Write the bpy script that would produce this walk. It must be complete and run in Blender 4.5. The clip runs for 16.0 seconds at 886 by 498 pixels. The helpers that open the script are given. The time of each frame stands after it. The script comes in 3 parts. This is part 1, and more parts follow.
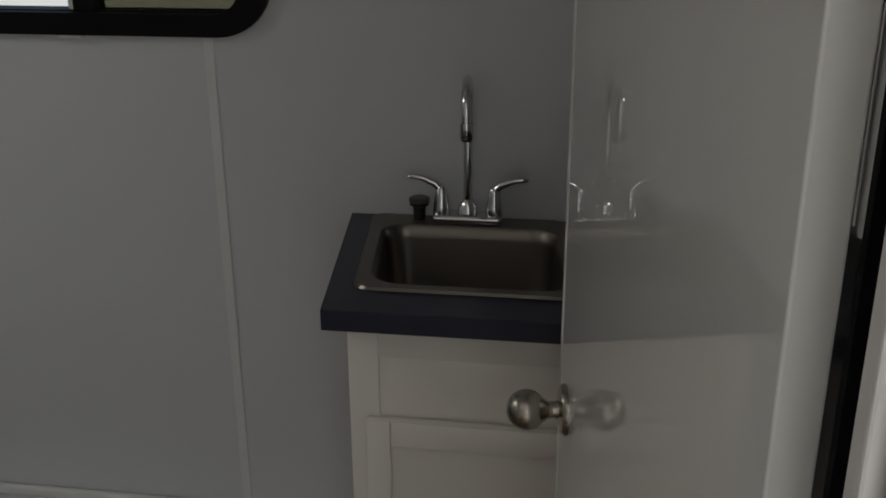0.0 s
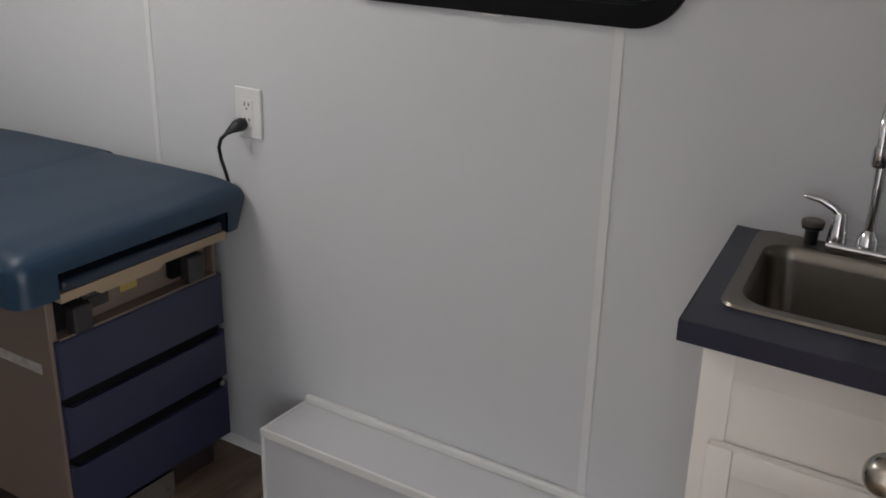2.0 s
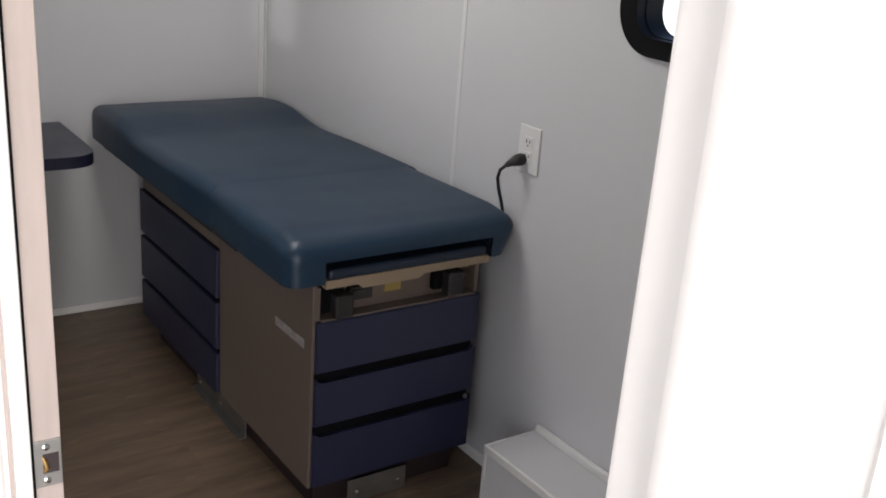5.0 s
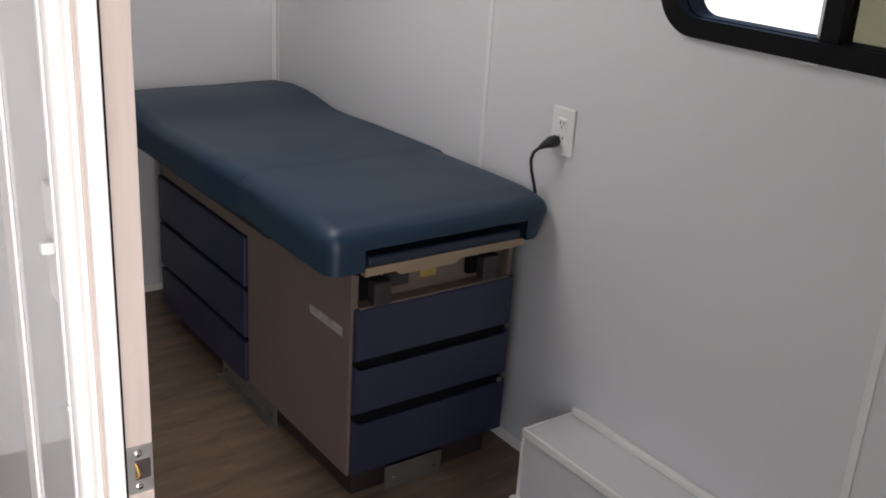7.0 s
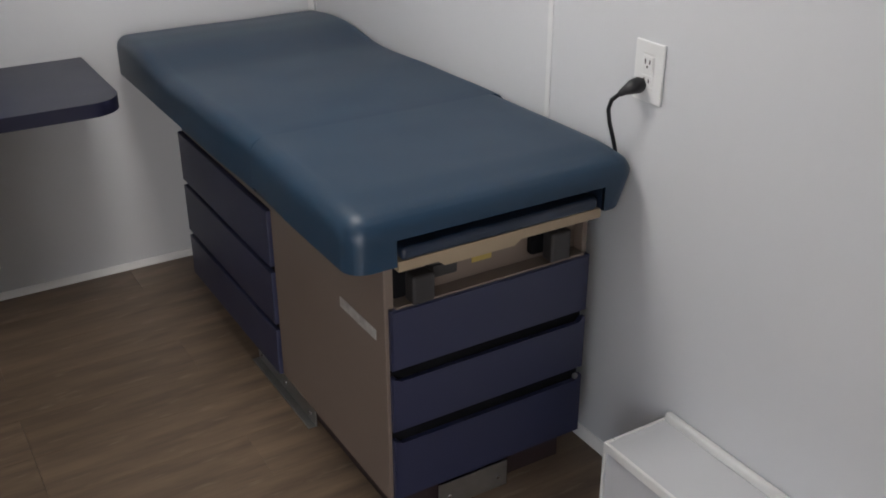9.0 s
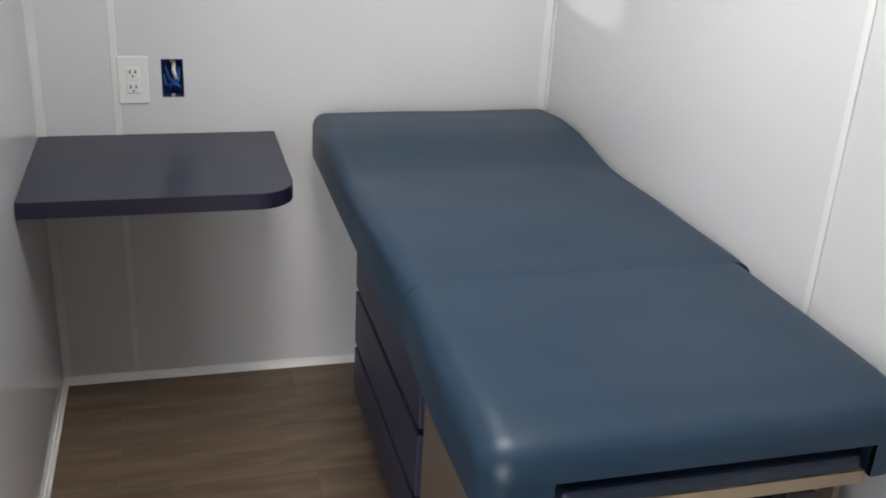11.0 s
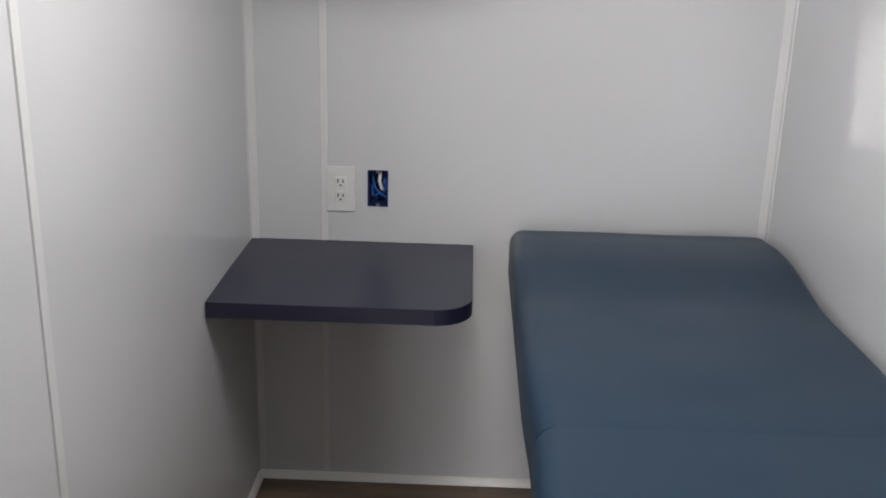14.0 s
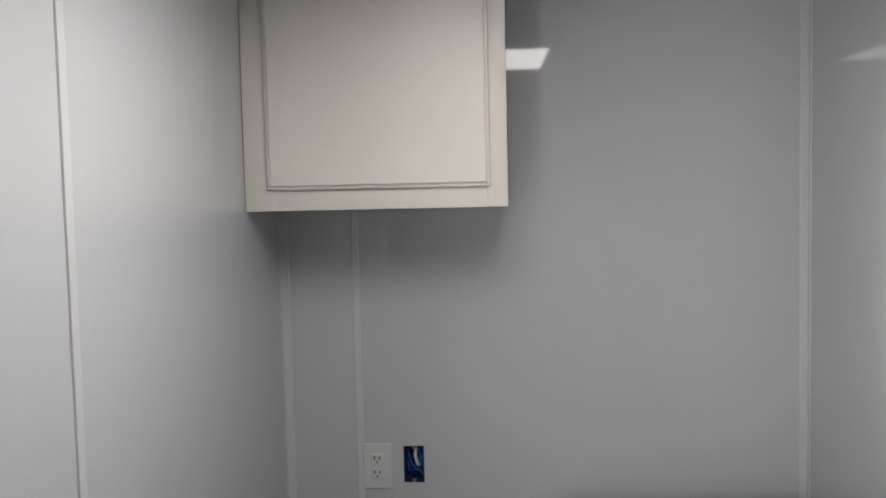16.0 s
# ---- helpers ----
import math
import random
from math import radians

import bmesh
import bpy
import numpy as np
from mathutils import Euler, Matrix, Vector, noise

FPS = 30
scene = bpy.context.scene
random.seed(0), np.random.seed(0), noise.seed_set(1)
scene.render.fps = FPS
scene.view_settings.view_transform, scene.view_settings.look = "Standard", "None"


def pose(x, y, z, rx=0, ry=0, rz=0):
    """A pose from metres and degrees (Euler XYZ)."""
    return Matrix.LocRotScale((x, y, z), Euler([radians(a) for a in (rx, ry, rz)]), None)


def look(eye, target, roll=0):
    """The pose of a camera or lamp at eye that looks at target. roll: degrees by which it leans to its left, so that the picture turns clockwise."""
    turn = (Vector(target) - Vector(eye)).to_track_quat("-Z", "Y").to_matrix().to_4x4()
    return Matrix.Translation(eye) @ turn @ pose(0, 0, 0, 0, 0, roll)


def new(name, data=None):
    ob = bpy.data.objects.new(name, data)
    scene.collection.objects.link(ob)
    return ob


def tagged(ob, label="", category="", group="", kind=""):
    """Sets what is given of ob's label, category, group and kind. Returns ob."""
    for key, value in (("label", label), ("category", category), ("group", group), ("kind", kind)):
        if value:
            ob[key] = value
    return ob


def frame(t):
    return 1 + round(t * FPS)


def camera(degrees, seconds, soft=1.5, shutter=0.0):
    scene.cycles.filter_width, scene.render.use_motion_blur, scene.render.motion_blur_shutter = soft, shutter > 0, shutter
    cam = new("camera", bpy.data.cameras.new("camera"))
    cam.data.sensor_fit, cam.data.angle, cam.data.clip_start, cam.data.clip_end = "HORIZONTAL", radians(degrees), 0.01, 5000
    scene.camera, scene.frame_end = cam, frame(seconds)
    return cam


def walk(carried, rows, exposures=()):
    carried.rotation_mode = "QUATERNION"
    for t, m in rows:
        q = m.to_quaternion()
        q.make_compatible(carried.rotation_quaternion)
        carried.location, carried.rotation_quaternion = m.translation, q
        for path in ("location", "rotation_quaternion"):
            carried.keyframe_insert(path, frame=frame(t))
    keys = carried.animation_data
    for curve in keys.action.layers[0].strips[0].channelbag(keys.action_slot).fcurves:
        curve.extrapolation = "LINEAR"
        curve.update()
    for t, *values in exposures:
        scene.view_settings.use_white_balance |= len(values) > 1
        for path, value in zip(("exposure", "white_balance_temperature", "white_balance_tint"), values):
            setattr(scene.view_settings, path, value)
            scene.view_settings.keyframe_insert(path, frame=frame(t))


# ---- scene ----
cam = camera(47.8, 16.0, 1.8)
PATH = [
    (0, (3.253, -0.436, 1.531), (2.979, 1.416, 0.827), -0.3),
    (0.5, (3.238, -0.403, 1.532), (2.849, 1.43, 0.83), 0.1),
    (1, (3.321, -0.397, 1.559), (2.716, 1.34, 0.772), -1.4),
    (1.5, (3.318, -0.4, 1.549), (2.433, 1.226, 0.791), -0.7),
    (2, (3.282, -0.396, 1.526), (2.284, 1.179, 0.804), 1.3),
    (2.5, (3.266, -0.363, 1.542), (2.221, 1.173, 0.802), 2.6),
    (3, (3.384, -0.282, 1.551), (2.047, 1.006, 0.809), 1.3),
    (3.5, (3.45, -0.305, 1.55), (2.007, 0.906, 0.878), 2.1),
    (4, (3.515, -0.346, 1.553), (2.09, 0.881, 0.872), 2.4),
    (4.3, (3.532, -0.328, 1.553), (2.074, 0.86, 0.873), 1.8),
    (4.5, (3.538, -0.313, 1.54), (2.034, 0.822, 0.867), 3.2),
    (4.7, (3.539, -0.283, 1.543), (2.008, 0.82, 0.88), 4.4),
    (6.8, (3.477, -0.351, 1.561), (1.944, 0.735, 0.876), 4.3),
    (7, (3.444, -0.372, 1.556), (1.944, 0.744, 0.847), 3.7),
    (7.5, (3.351, -0.323, 1.559), (1.931, 0.821, 0.737), 2.6),
    (8, (3.205, -0.237, 1.543), (1.8, 0.937, 0.738), 1.6),
    (8.2, (3.181, -0.206, 1.518), (1.751, 0.928, 0.699), 1.2),
    (10.3, (2.783, 0.27, 1.512), (1.088, 0.909, 0.665), 1.8),
    (10.5, (2.738, 0.275, 1.513), (1.011, 0.885, 0.709), 3.1),
    (11, (2.595, 0.309, 1.5), (0.831, 0.827, 0.714), 3.4),
    (11.5, (2.525, 0.412, 1.479), (0.687, 0.651, 0.726), 2.8),
    (12, (2.507, 0.531, 1.503), (0.652, 0.605, 0.76), 3.5),
    (12.5, (2.514, 0.545, 1.5), (0.64, 0.52, 0.8), 2.7),
    (13, (2.519, 0.579, 1.506), (0.644, 0.521, 0.811), 1.1),
    (13.5, (2.516, 0.565, 1.51), (0.637, 0.511, 0.826), 1.4),
    (14, (2.523, 0.562, 1.527), (0.623, 0.517, 0.905), 1.5),
    (14.5, (2.524, 0.549, 1.518), (0.585, 0.502, 1.029), 1.5),
    (15, (2.548, 0.572, 1.56), (0.58, 0.492, 1.212), 1.6),
    (15.5, (2.551, 0.582, 1.593), (0.572, 0.474, 1.324), -0.1),
    (16, (2.573, 0.562, 1.621), (0.582, 0.45, 1.471), -1.3),
]
walk(cam, [(t, look(eye, target, roll)) for t, eye, target, roll in PATH],
     [(0.0, -0.72, 6600, 7), (0.5, 0.12, 6600, 8), (1.0, 0.28, 6560, 9), (1.5, 0.42, 6550, 11), (2.5, 0.66, 6500, 12), (3.5, 0.82, 6500, 12), (4.0, 0.82, 6500, 12), (4.5, 0.56, 6500, 13),
      (7.0, 0.56, 6500, 14), (8.2, 0.78, 6450, 13), (10.3, 1.34, 6400, 10), (11.5, 1.50, 6400, 10), (12.5, 1.44, 6400, 12), (13.0, 1.32, 6400, 12), (14.0, 1.14, 6400, 12), (15.0, 0.72, 6420, 11), (16.0, 0.36, 6400, 11)])

# ---- light ----
world = bpy.data.worlds.new("world")
scene.world = world
world.use_nodes = True
wn = world.node_tree.nodes
sky = wn.new("ShaderNodeTexSky")
sky.sky_type = "NISHITA"
sky.sun_disc = False
sky.sun_elevation, sky.sun_rotation = radians(61.5), radians(161)
wn["Background"].inputs[1].default_value = 0.15
world.node_tree.links.new(sky.outputs[0], wn["Background"].inputs[0])

sun_data = bpy.data.lights.new("sun", "SUN")
sun_data.energy, sun_data.angle, sun_data.color = 5.0, radians(0.6), (1.0, 0.96, 0.9)
sun = new("sun", sun_data)
sun.matrix_world = look((0, 0, 9), (-1.6, 4.6, 0))


def sky_opening(name, at, target, w, h, watts):
    """Sky light that comes in through one of the passage's openings."""
    a = bpy.data.lights.new(name, "AREA")
    a.shape, a.size, a.size_y, a.energy, a.color = "RECTANGLE", w, h, watts, (1.0, 0.965, 0.935)
    new(name, a).matrix_world = look(at, target)


sky_opening("daylight_side_door", (4.02, -1.33, 1.03), (4.02, 0, 1.03), 1.1, 1.95, 6.5)
sky_opening("daylight_end_door", (4.73, -0.75, 1.0), (0, -0.75, 1.0), 0.78, 1.9, 48)

# ---- materials ----


def material(name, color, rough=0.5, metal=0.0, vary=0.06, scale=6.0, bump=0.0, bump_scale=60.0, stretch=(1, 1, 1), spec=0.5, coat=0.0, per_object=0.0):
    """A procedural surface: broad and fine variation of the colour, fine relief, uneven gloss."""
    m = bpy.data.materials.new(name)
    m.use_nodes = True
    nt = m.node_tree
    b = nt.nodes["Principled BSDF"]
    co = nt.nodes.new("ShaderNodeTexCoord")
    mp = nt.nodes.new("ShaderNodeMapping")
    mp.inputs["Scale"].default_value = stretch
    nt.links.new(co.outputs["Object"], mp.inputs[0])
    n1, n2 = nt.nodes.new("ShaderNodeTexNoise"), nt.nodes.new("ShaderNodeTexNoise")
    n1.inputs["Scale"].default_value, n1.inputs["Detail"].default_value = scale, 4
    n2.inputs["Scale"].default_value, n2.inputs["Detail"].default_value = bump_scale, 3
    for n in (n1, n2):
        nt.links.new(mp.outputs[0], n.inputs["Vector"])
    mix = nt.nodes.new("ShaderNodeMix")
    mix.data_type = "RGBA"
    mix.inputs[6].default_value = (*[c * (1 - vary) for c in color], 1)
    mix.inputs[7].default_value = (*[min(1, c * (1 + vary)) for c in color], 1)
    add = nt.nodes.new("ShaderNodeMath")
    add.operation = "MULTIPLY_ADD"
    add.inputs[1].default_value = 0.3
    nt.links.new(n2.outputs["Fac"], add.inputs[0])
    sub = nt.nodes.new("ShaderNodeMath")
    sub.operation = "MULTIPLY_ADD"
    sub.inputs[1].default_value, sub.inputs[2].default_value = 1.6, -0.45
    nt.links.new(n1.outputs["Fac"], sub.inputs[0])
    nt.links.new(sub.outputs[0], add.inputs[2])
    nt.links.new(add.outputs[0], mix.inputs[0])
    last = mix.outputs[2]
    if per_object:
        info = nt.nodes.new("ShaderNodeObjectInfo")
        hsv = nt.nodes.new("ShaderNodeHueSaturation")
        rng = nt.nodes.new("ShaderNodeMapRange")
        rng.inputs["To Min"].default_value, rng.inputs["To Max"].default_value = 1 - per_object, 1 + per_object
        nt.links.new(info.outputs["Random"], rng.inputs[0])
        nt.links.new(rng.outputs[0], hsv.inputs["Value"])
        nt.links.new(last, hsv.inputs["Color"])
        last = hsv.outputs[0]
    nt.links.new(last, b.inputs["Base Color"])
    rr = nt.nodes.new("ShaderNodeMapRange")
    rr.inputs["To Min"].default_value, rr.inputs["To Max"].default_value = rough * 0.85, min(1, rough * 1.15)
    nt.links.new(n1.outputs["Fac"], rr.inputs[0])
    nt.links.new(rr.outputs[0], b.inputs["Roughness"])
    b.inputs["Metallic"].default_value = metal
    b.inputs["Specular IOR Level"].default_value = spec
    b.inputs["Coat Weight"].default_value = coat
    if bump:
        bp = nt.nodes.new("ShaderNodeBump")
        bp.inputs["Strength"].default_value, bp.inputs["Distance"].default_value = bump, 0.002
        nt.links.new(n2.outputs["Fac"], bp.inputs["Height"])
        nt.links.new(bp.outputs[0], b.inputs["Normal"])
    return m


def glow(name, color, strength):
    m = bpy.data.materials.new(name)
    m.use_nodes = True
    b = m.node_tree.nodes["Principled BSDF"]
    b.inputs["Base Color"].default_value = (0.8, 0.8, 0.8, 1)
    b.inputs["Emission Color"].default_value = (*color, 1)
    b.inputs["Emission Strength"].default_value = strength
    return m


def glass(name, color, rough=0.0):
    m = bpy.data.materials.new(name)
    m.use_nodes = True
    b = m.node_tree.nodes["Principled BSDF"]
    b.inputs["Base Color"].default_value = (*color, 1)
    b.inputs["Transmission Weight"].default_value = 1
    b.inputs["Roughness"].default_value = rough
    b.inputs["IOR"].default_value = 1.45
    return m


WALL = material("white_wall_panel", (0.60, 0.605, 0.62), 0.04, vary=0.015, scale=2.0, bump=0.006, bump_scale=6)
TRIM = material("white_vinyl_trim", (0.74, 0.73, 0.71), 0.35, vary=0.03, scale=9)
BATTEN = material("white_joint_strip", (0.68, 0.68, 0.68), 0.25, vary=0.03, scale=9)
CEIL = material("white_ceiling", (0.78, 0.78, 0.77), 0.5, vary=0.02)
PAINT = material("white_cabinet_paint", (0.79, 0.745, 0.695), 0.42, vary=0.025, scale=5, bump=0.06, bump_scale=90)
DOORP = material("white_gloss_door", (0.74, 0.745, 0.72), 0.012, vary=0.02, scale=3, spec=0.6)
HALL = material("hall_wall_paint", (0.66, 0.65, 0.645), 0.5, vary=0.02, scale=4)
PINE = material("primed_jamb_wood", (0.43, 0.365, 0.33), 0.5, vary=0.10, scale=5, stretch=(8, 8, 1))
PLANK = material("vinyl_plank", (0.140, 0.098, 0.066), 0.42, vary=0.55, scale=3.2, bump=0.10, bump_scale=22, stretch=(6.0, 0.75, 1), per_object=0.10)


def add_flecks(m, pale, dark):
    """Pale worn flecks and dark knots over a plank's grain."""
    nt = m.node_tree
    b = nt.nodes["Principled BSDF"]
    last = b.inputs["Base Color"].links[0].from_socket
    co = nt.nodes.new("ShaderNodeTexCoord")
    for colour, stretch, lo, hi, most in ((pale, (34, 7, 1), 0.60, 0.74, 0.55), (dark, (15, 3, 1), 0.58, 0.76, 0.6)):
        mp, n, rng, mix = (nt.nodes.new(k) for k in ("ShaderNodeMapping", "ShaderNodeTexNoise", "ShaderNodeMapRange", "ShaderNodeMix"))
        info = nt.nodes.new("ShaderNodeObjectInfo")
        mp.inputs["Scale"].default_value = stretch
        nt.links.new(co.outputs["Object"], mp.inputs[0])
        nt.links.new(info.outputs["Location"], mp.inputs["Location"])
        nt.links.new(mp.outputs[0], n.inputs["Vector"])
        n.inputs["Scale"].default_value, n.inputs["Detail"].default_value = 1.0, 5
        rng.inputs["From Min"].default_value, rng.inputs["From Max"].default_value, rng.inputs["To Max"].default_value = lo, hi, most
        nt.links.new(n.outputs["Fac"], rng.inputs[0])
        mix.data_type = "RGBA"
        mix.inputs[7].default_value = (*colour, 1)
        nt.links.new(rng.outputs[0], mix.inputs[0])
        nt.links.new(last, mix.inputs[6])
        last = mix.outputs[2]
    nt.links.new(last, b.inputs["Base Color"])


add_flecks(PLANK, (0.27, 0.215, 0.16), (0.055, 0.034, 0.023))
UNDER = material("subfloor", (0.05, 0.04, 0.03), 0.8)
VINYL = material("blue_upholstery", (0.0088, 0.0295, 0.058), 0.42, vary=0.05, scale=4, bump=0.08, bump_scale=420, spec=0.42)
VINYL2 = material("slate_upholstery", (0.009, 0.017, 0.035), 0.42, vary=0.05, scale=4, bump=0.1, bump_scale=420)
DRAWER = material("slate_blue_drawer", (0.0175, 0.0205, 0.050), 0.46, vary=0.05, scale=5, bump=0.04, bump_scale=120)
TAN = material("tan_laminate", (0.135, 0.103, 0.083), 0.5, vary=0.05, scale=4, bump=0.04, bump_scale=130)
TANL = material("pale_tan_laminate", (0.27, 0.205, 0.135), 0.45, vary=0.05, scale=6)
DARK = material("black_plastic", (0.012, 0.012, 0.014), 0.45, vary=0.1)
# black of seals and stirrups; also painted shade in drawer gaps and under the seat
GAP = material("black_and_gap_shade", (0.004, 0.004, 0.005), 0.8, vary=0.1, spec=0.1)
MAROON = material("dark_plinth", (0.022, 0.012, 0.012), 0.6, vary=0.2)
GREYP = material("dark_grey_plastic", (0.020, 0.018, 0.018), 0.5, vary=0.1)
NAVY = material("navy_laminate", (0.0095, 0.0120, 0.032), 0.30, vary=0.08, scale=10, bump=0.03, bump_scale=200)
NAVYE = material("navy_edge", (0.010, 0.011, 0.030), 0.42, vary=0.08)
STEEL = material("brushed_steel", (0.21, 0.19, 0.165), 0.34, metal=1, vary=0.06, scale=5, bump=0.03, bump_scale=90, stretch=(1, 9, 1))
CHROME = material("chrome", (0.75, 0.75, 0.76), 0.1, metal=1, vary=0.03)
NICKEL = material("antique_nickel", (0.42, 0.39, 0.34), 0.24, metal=1, vary=0.12, scale=14)
ZINC = material("galvanised_steel", (0.42, 0.42, 0.41), 0.42, metal=1, vary=0.14, scale=18)
BRASS = material("brass", (0.55, 0.36, 0.14), 0.35, metal=1, vary=0.1)
PLATE = material("white_plate_plastic", (0.70, 0.70, 0.695), 0.3, vary=0.015)
SLOT = material("socket_slot", (0.03, 0.02, 0.02), 0.6)
FRAMEB = material("black_window_frame", (0.004, 0.004, 0.005), 0.5, vary=0.1, bump=0.05, bump_scale=220, spec=0.15)
BLUEBOX = material("blue_box_plastic", (0.006, 0.024, 0.10), 0.5, vary=0.2)
BLUEWIRE = material("blue_cable", (0.02, 0.11, 0.46), 0.4)
WHITEWIRE = material("white_cable", (0.72, 0.72, 0.70), 0.4)
YELLOW = material("yellow_sticker", (0.33, 0.24, 0.06), 0.5)
WORN = material("worn_foil_label", (0.30, 0.29, 0.28), 0.35, vary=0.45, scale=30)
LABEL = material("pale_label", (0.62, 0.62, 0.60), 0.35, vary=0.1)
CLEAR = glass("clear_glass", (1, 1, 1))
TINT = glass("tinted_glass", (0.10, 0.095, 0.06))
LAMP = glow("lamp_diffuser", (1.0, 0.97, 0.92), 9.9)

# ---- mesh helpers ----


def box(bm, x0, y0, z0, x1, y1, z1, r=0.0, seg=2):
    """A block between two corners, its edges rounded by r."""
    g = bmesh.ops.create_cube(bm, size=1)
    vs = g["verts"]
    for v in vs:
        v.co = Vector(((x0 + x1) / 2 + v.co.x * (x1 - x0), (y0 + y1) / 2 + v.co.y * (y1 - y0), (z0 + z1) / 2 + v.co.z * (z1 - z0)))
    if r:
        es = list({e for v in vs for e in v.link_edges})
        bmesh.ops.bevel(bm, geom=es, offset=r, segments=seg, profile=0.5, affect="EDGES", clamp_overlap=True)


def tube(bm, pts, radii, n=14, cap=True):
    """A round bar along points, with a radius at each (one number for all)."""
    pts = [Vector(p) for p in pts]
    if not isinstance(radii, (list, tuple)):
        radii = [radii] * len(pts)
    rings, side = [], None
    for i, p in enumerate(pts):
        d = (pts[min(i + 1, len(pts) - 1)] - pts[max(i - 1, 0)]).normalized()
        if side is None:
            side = d.orthogonal().normalized()
        side = (side - d * side.dot(d)).normalized()
        up = d.cross(side)
        rings.append([bm.verts.new(p + (side * math.cos(a) + up * math.sin(a)) * radii[i]) for a in (2 * math.pi * k / n for k in range(n))])
    for a, b in zip(rings, rings[1:]):
        for k in range(n):
            bm.faces.new((a[k], a[(k + 1) % n], b[(k + 1) % n], b[k]))
    if cap:
        bm.faces.new(rings[0][::-1])
        bm.faces.new(rings[-1])


def prism(bm, outline, lo, hi, axis="z"):
    """An outline extruded along an axis. Outline: pairs in the two other axes, in order."""
    def at(a, b, c):
        return {"z": (a, b, c), "y": (a, c, b), "x": (c, a, b)}[axis]
    low = [bm.verts.new(at(a, b, lo)) for a, b in outline]
    high = [bm.verts.new(at(a, b, hi)) for a, b in outline]
    n = len(outline)
    faces = [bm.faces.new(low[::-1]), bm.faces.new(high)]
    for i in range(n):
        faces.append(bm.faces.new((low[i], low[(i + 1) % n], high[(i + 1) % n], high[i])))
    return low, high, faces


def round_rect(x0, z0, x1, z1, r, n=8):
    out = []
    for cx, cz, a0 in ((x1 - r, z0 + r, -90), (x1 - r, z1 - r, 0), (x0 + r, z1 - r, 90), (x0 + r, z0 + r, 180)):
        for k in range(n + 1):
            a = radians(a0 + 90 * k / n)
            out.append((cx + r * math.cos(a), cz + r * math.sin(a)))
    return out


def ring(bm, outer, inner, lo, hi):
    """A flat ring in the xz plane between two outlines of equal count, from y = lo to y = hi."""
    rows = [[bm.verts.new((x, y, z)) for x, z in line] for line, y in ((outer, lo), (outer, hi), (inner, hi), (inner, lo))]
    n = len(outer)
    for a, b in ((0, 1), (1, 2), (2, 3), (3, 0)):
        for i in range(n):
            bm.faces.new((rows[a][i], rows[a][(i + 1) % n], rows[b][(i + 1) % n], rows[b][i]))


def finish(name, bm, mat, smooth=True):
    bmesh.ops.recalc_face_normals(bm, faces=bm.faces)
    me = bpy.data.meshes.new(name)
    bm.to_mesh(me)
    bm.free()
    me.materials.append(mat)
    if smooth:
        me.set_sharp_from_angle(angle=radians(40))
        for p in me.polygons:
            p.use_smooth = True
        # broad flat faces stay flat, so that they mirror without bending
        areas = sorted(p.area for p in me.polygons)
        if len(areas) < 130:
            for p in me.polygons:
                p.use_smooth = p.area < 10 * areas[len(areas) // 2]
    return me


def root_of(ob):
    while ob.parent:
        ob = ob.parent
    return ob


def part(name, bm, mat, parent, label="", smooth=True):
    """One mesh object under a thing or a part; its mesh is given in the place's own metres."""
    bmesh.ops.translate(bm, verts=bm.verts, vec=-root_of(parent).location)
    ob = new(name, finish(name, bm, mat, smooth))
    ob.parent = parent
    return tagged(ob, label)


def thing(name, at, label, category, group=""):
    ob = new(name)
    ob.location = at
    ob.empty_display_size = 0.05
    return tagged(ob, label, category, group)


def solid(name, bm, mat, label="", category="", kind="", smooth=True):
    """A thing or a piece of the setting that is one mesh."""
    return tagged(new(name, finish(name, bm, mat, smooth)), label, category, "", kind)


def block(*a, **k):
    bm = bmesh.new()
    box(bm, *a, **k)
    return bm


def structure(name, blocks, mat, label, category="wall", r=0.0):
    bm = bmesh.new()
    for b in blocks:
        box(bm, *b, r=r)
    return solid(name, bm, mat, label, category, "structure", smooth=r > 0)


# ---- the room and the passage ----
NY = 1.346          # inner face of the window wall
SY, SO = -0.010, -0.095   # inner and outer face of the door wall
EX = 3.47           # end wall by the sink
TOP = 2.07
JW, JE = 2.455, 3.373     # door opening
HS, HW, HE = -1.30, 0.9, 4.7   # passage
WX0, WX1, WZ0, WZ1 = 1.93, 2.64, 1.278, 1.76   # hole for the window

structure("wall_north", [(-0.06, NY, -0.1, WX0, NY + 0.06, TOP), (WX1, NY, -0.1, HE + 0.06, NY + 0.06, TOP), (WX0, NY, -0.1, WX1, NY + 0.06, WZ0), (WX0, NY, WZ1, WX1, NY + 0.06, TOP)],
          WALL, "glossy white wall panel with a sliding window")
BY0, BY1, BZ0, BZ1 = 0.301, 0.355, 0.812, 0.910   # hole for the open wall box
structure("wall_west", [(-0.06, HS, -0.1, 0, BY0, TOP), (-0.06, BY1, -0.1, 0, NY, TOP), (-0.06, BY0, -0.1, 0, BY1, BZ0), (-0.06, BY0, BZ1, 0, BY1, TOP)],
          WALL, "glossy white end wall panel")
DY = -0.038   # the door wall's inner face by the door; it runs slightly out of square
bm = bmesh.new()
prism(bm, [(0, SO), (JW - 0.02, SO), (JW - 0.02, DY), (0, SY + 0.004)], -0.1, TOP)
box(bm, JE + 0.02, SO, -0.1, HE, DY, TOP)
box(bm, JW - 0.02, SO, 2.05, JE + 0.02, DY, TOP)
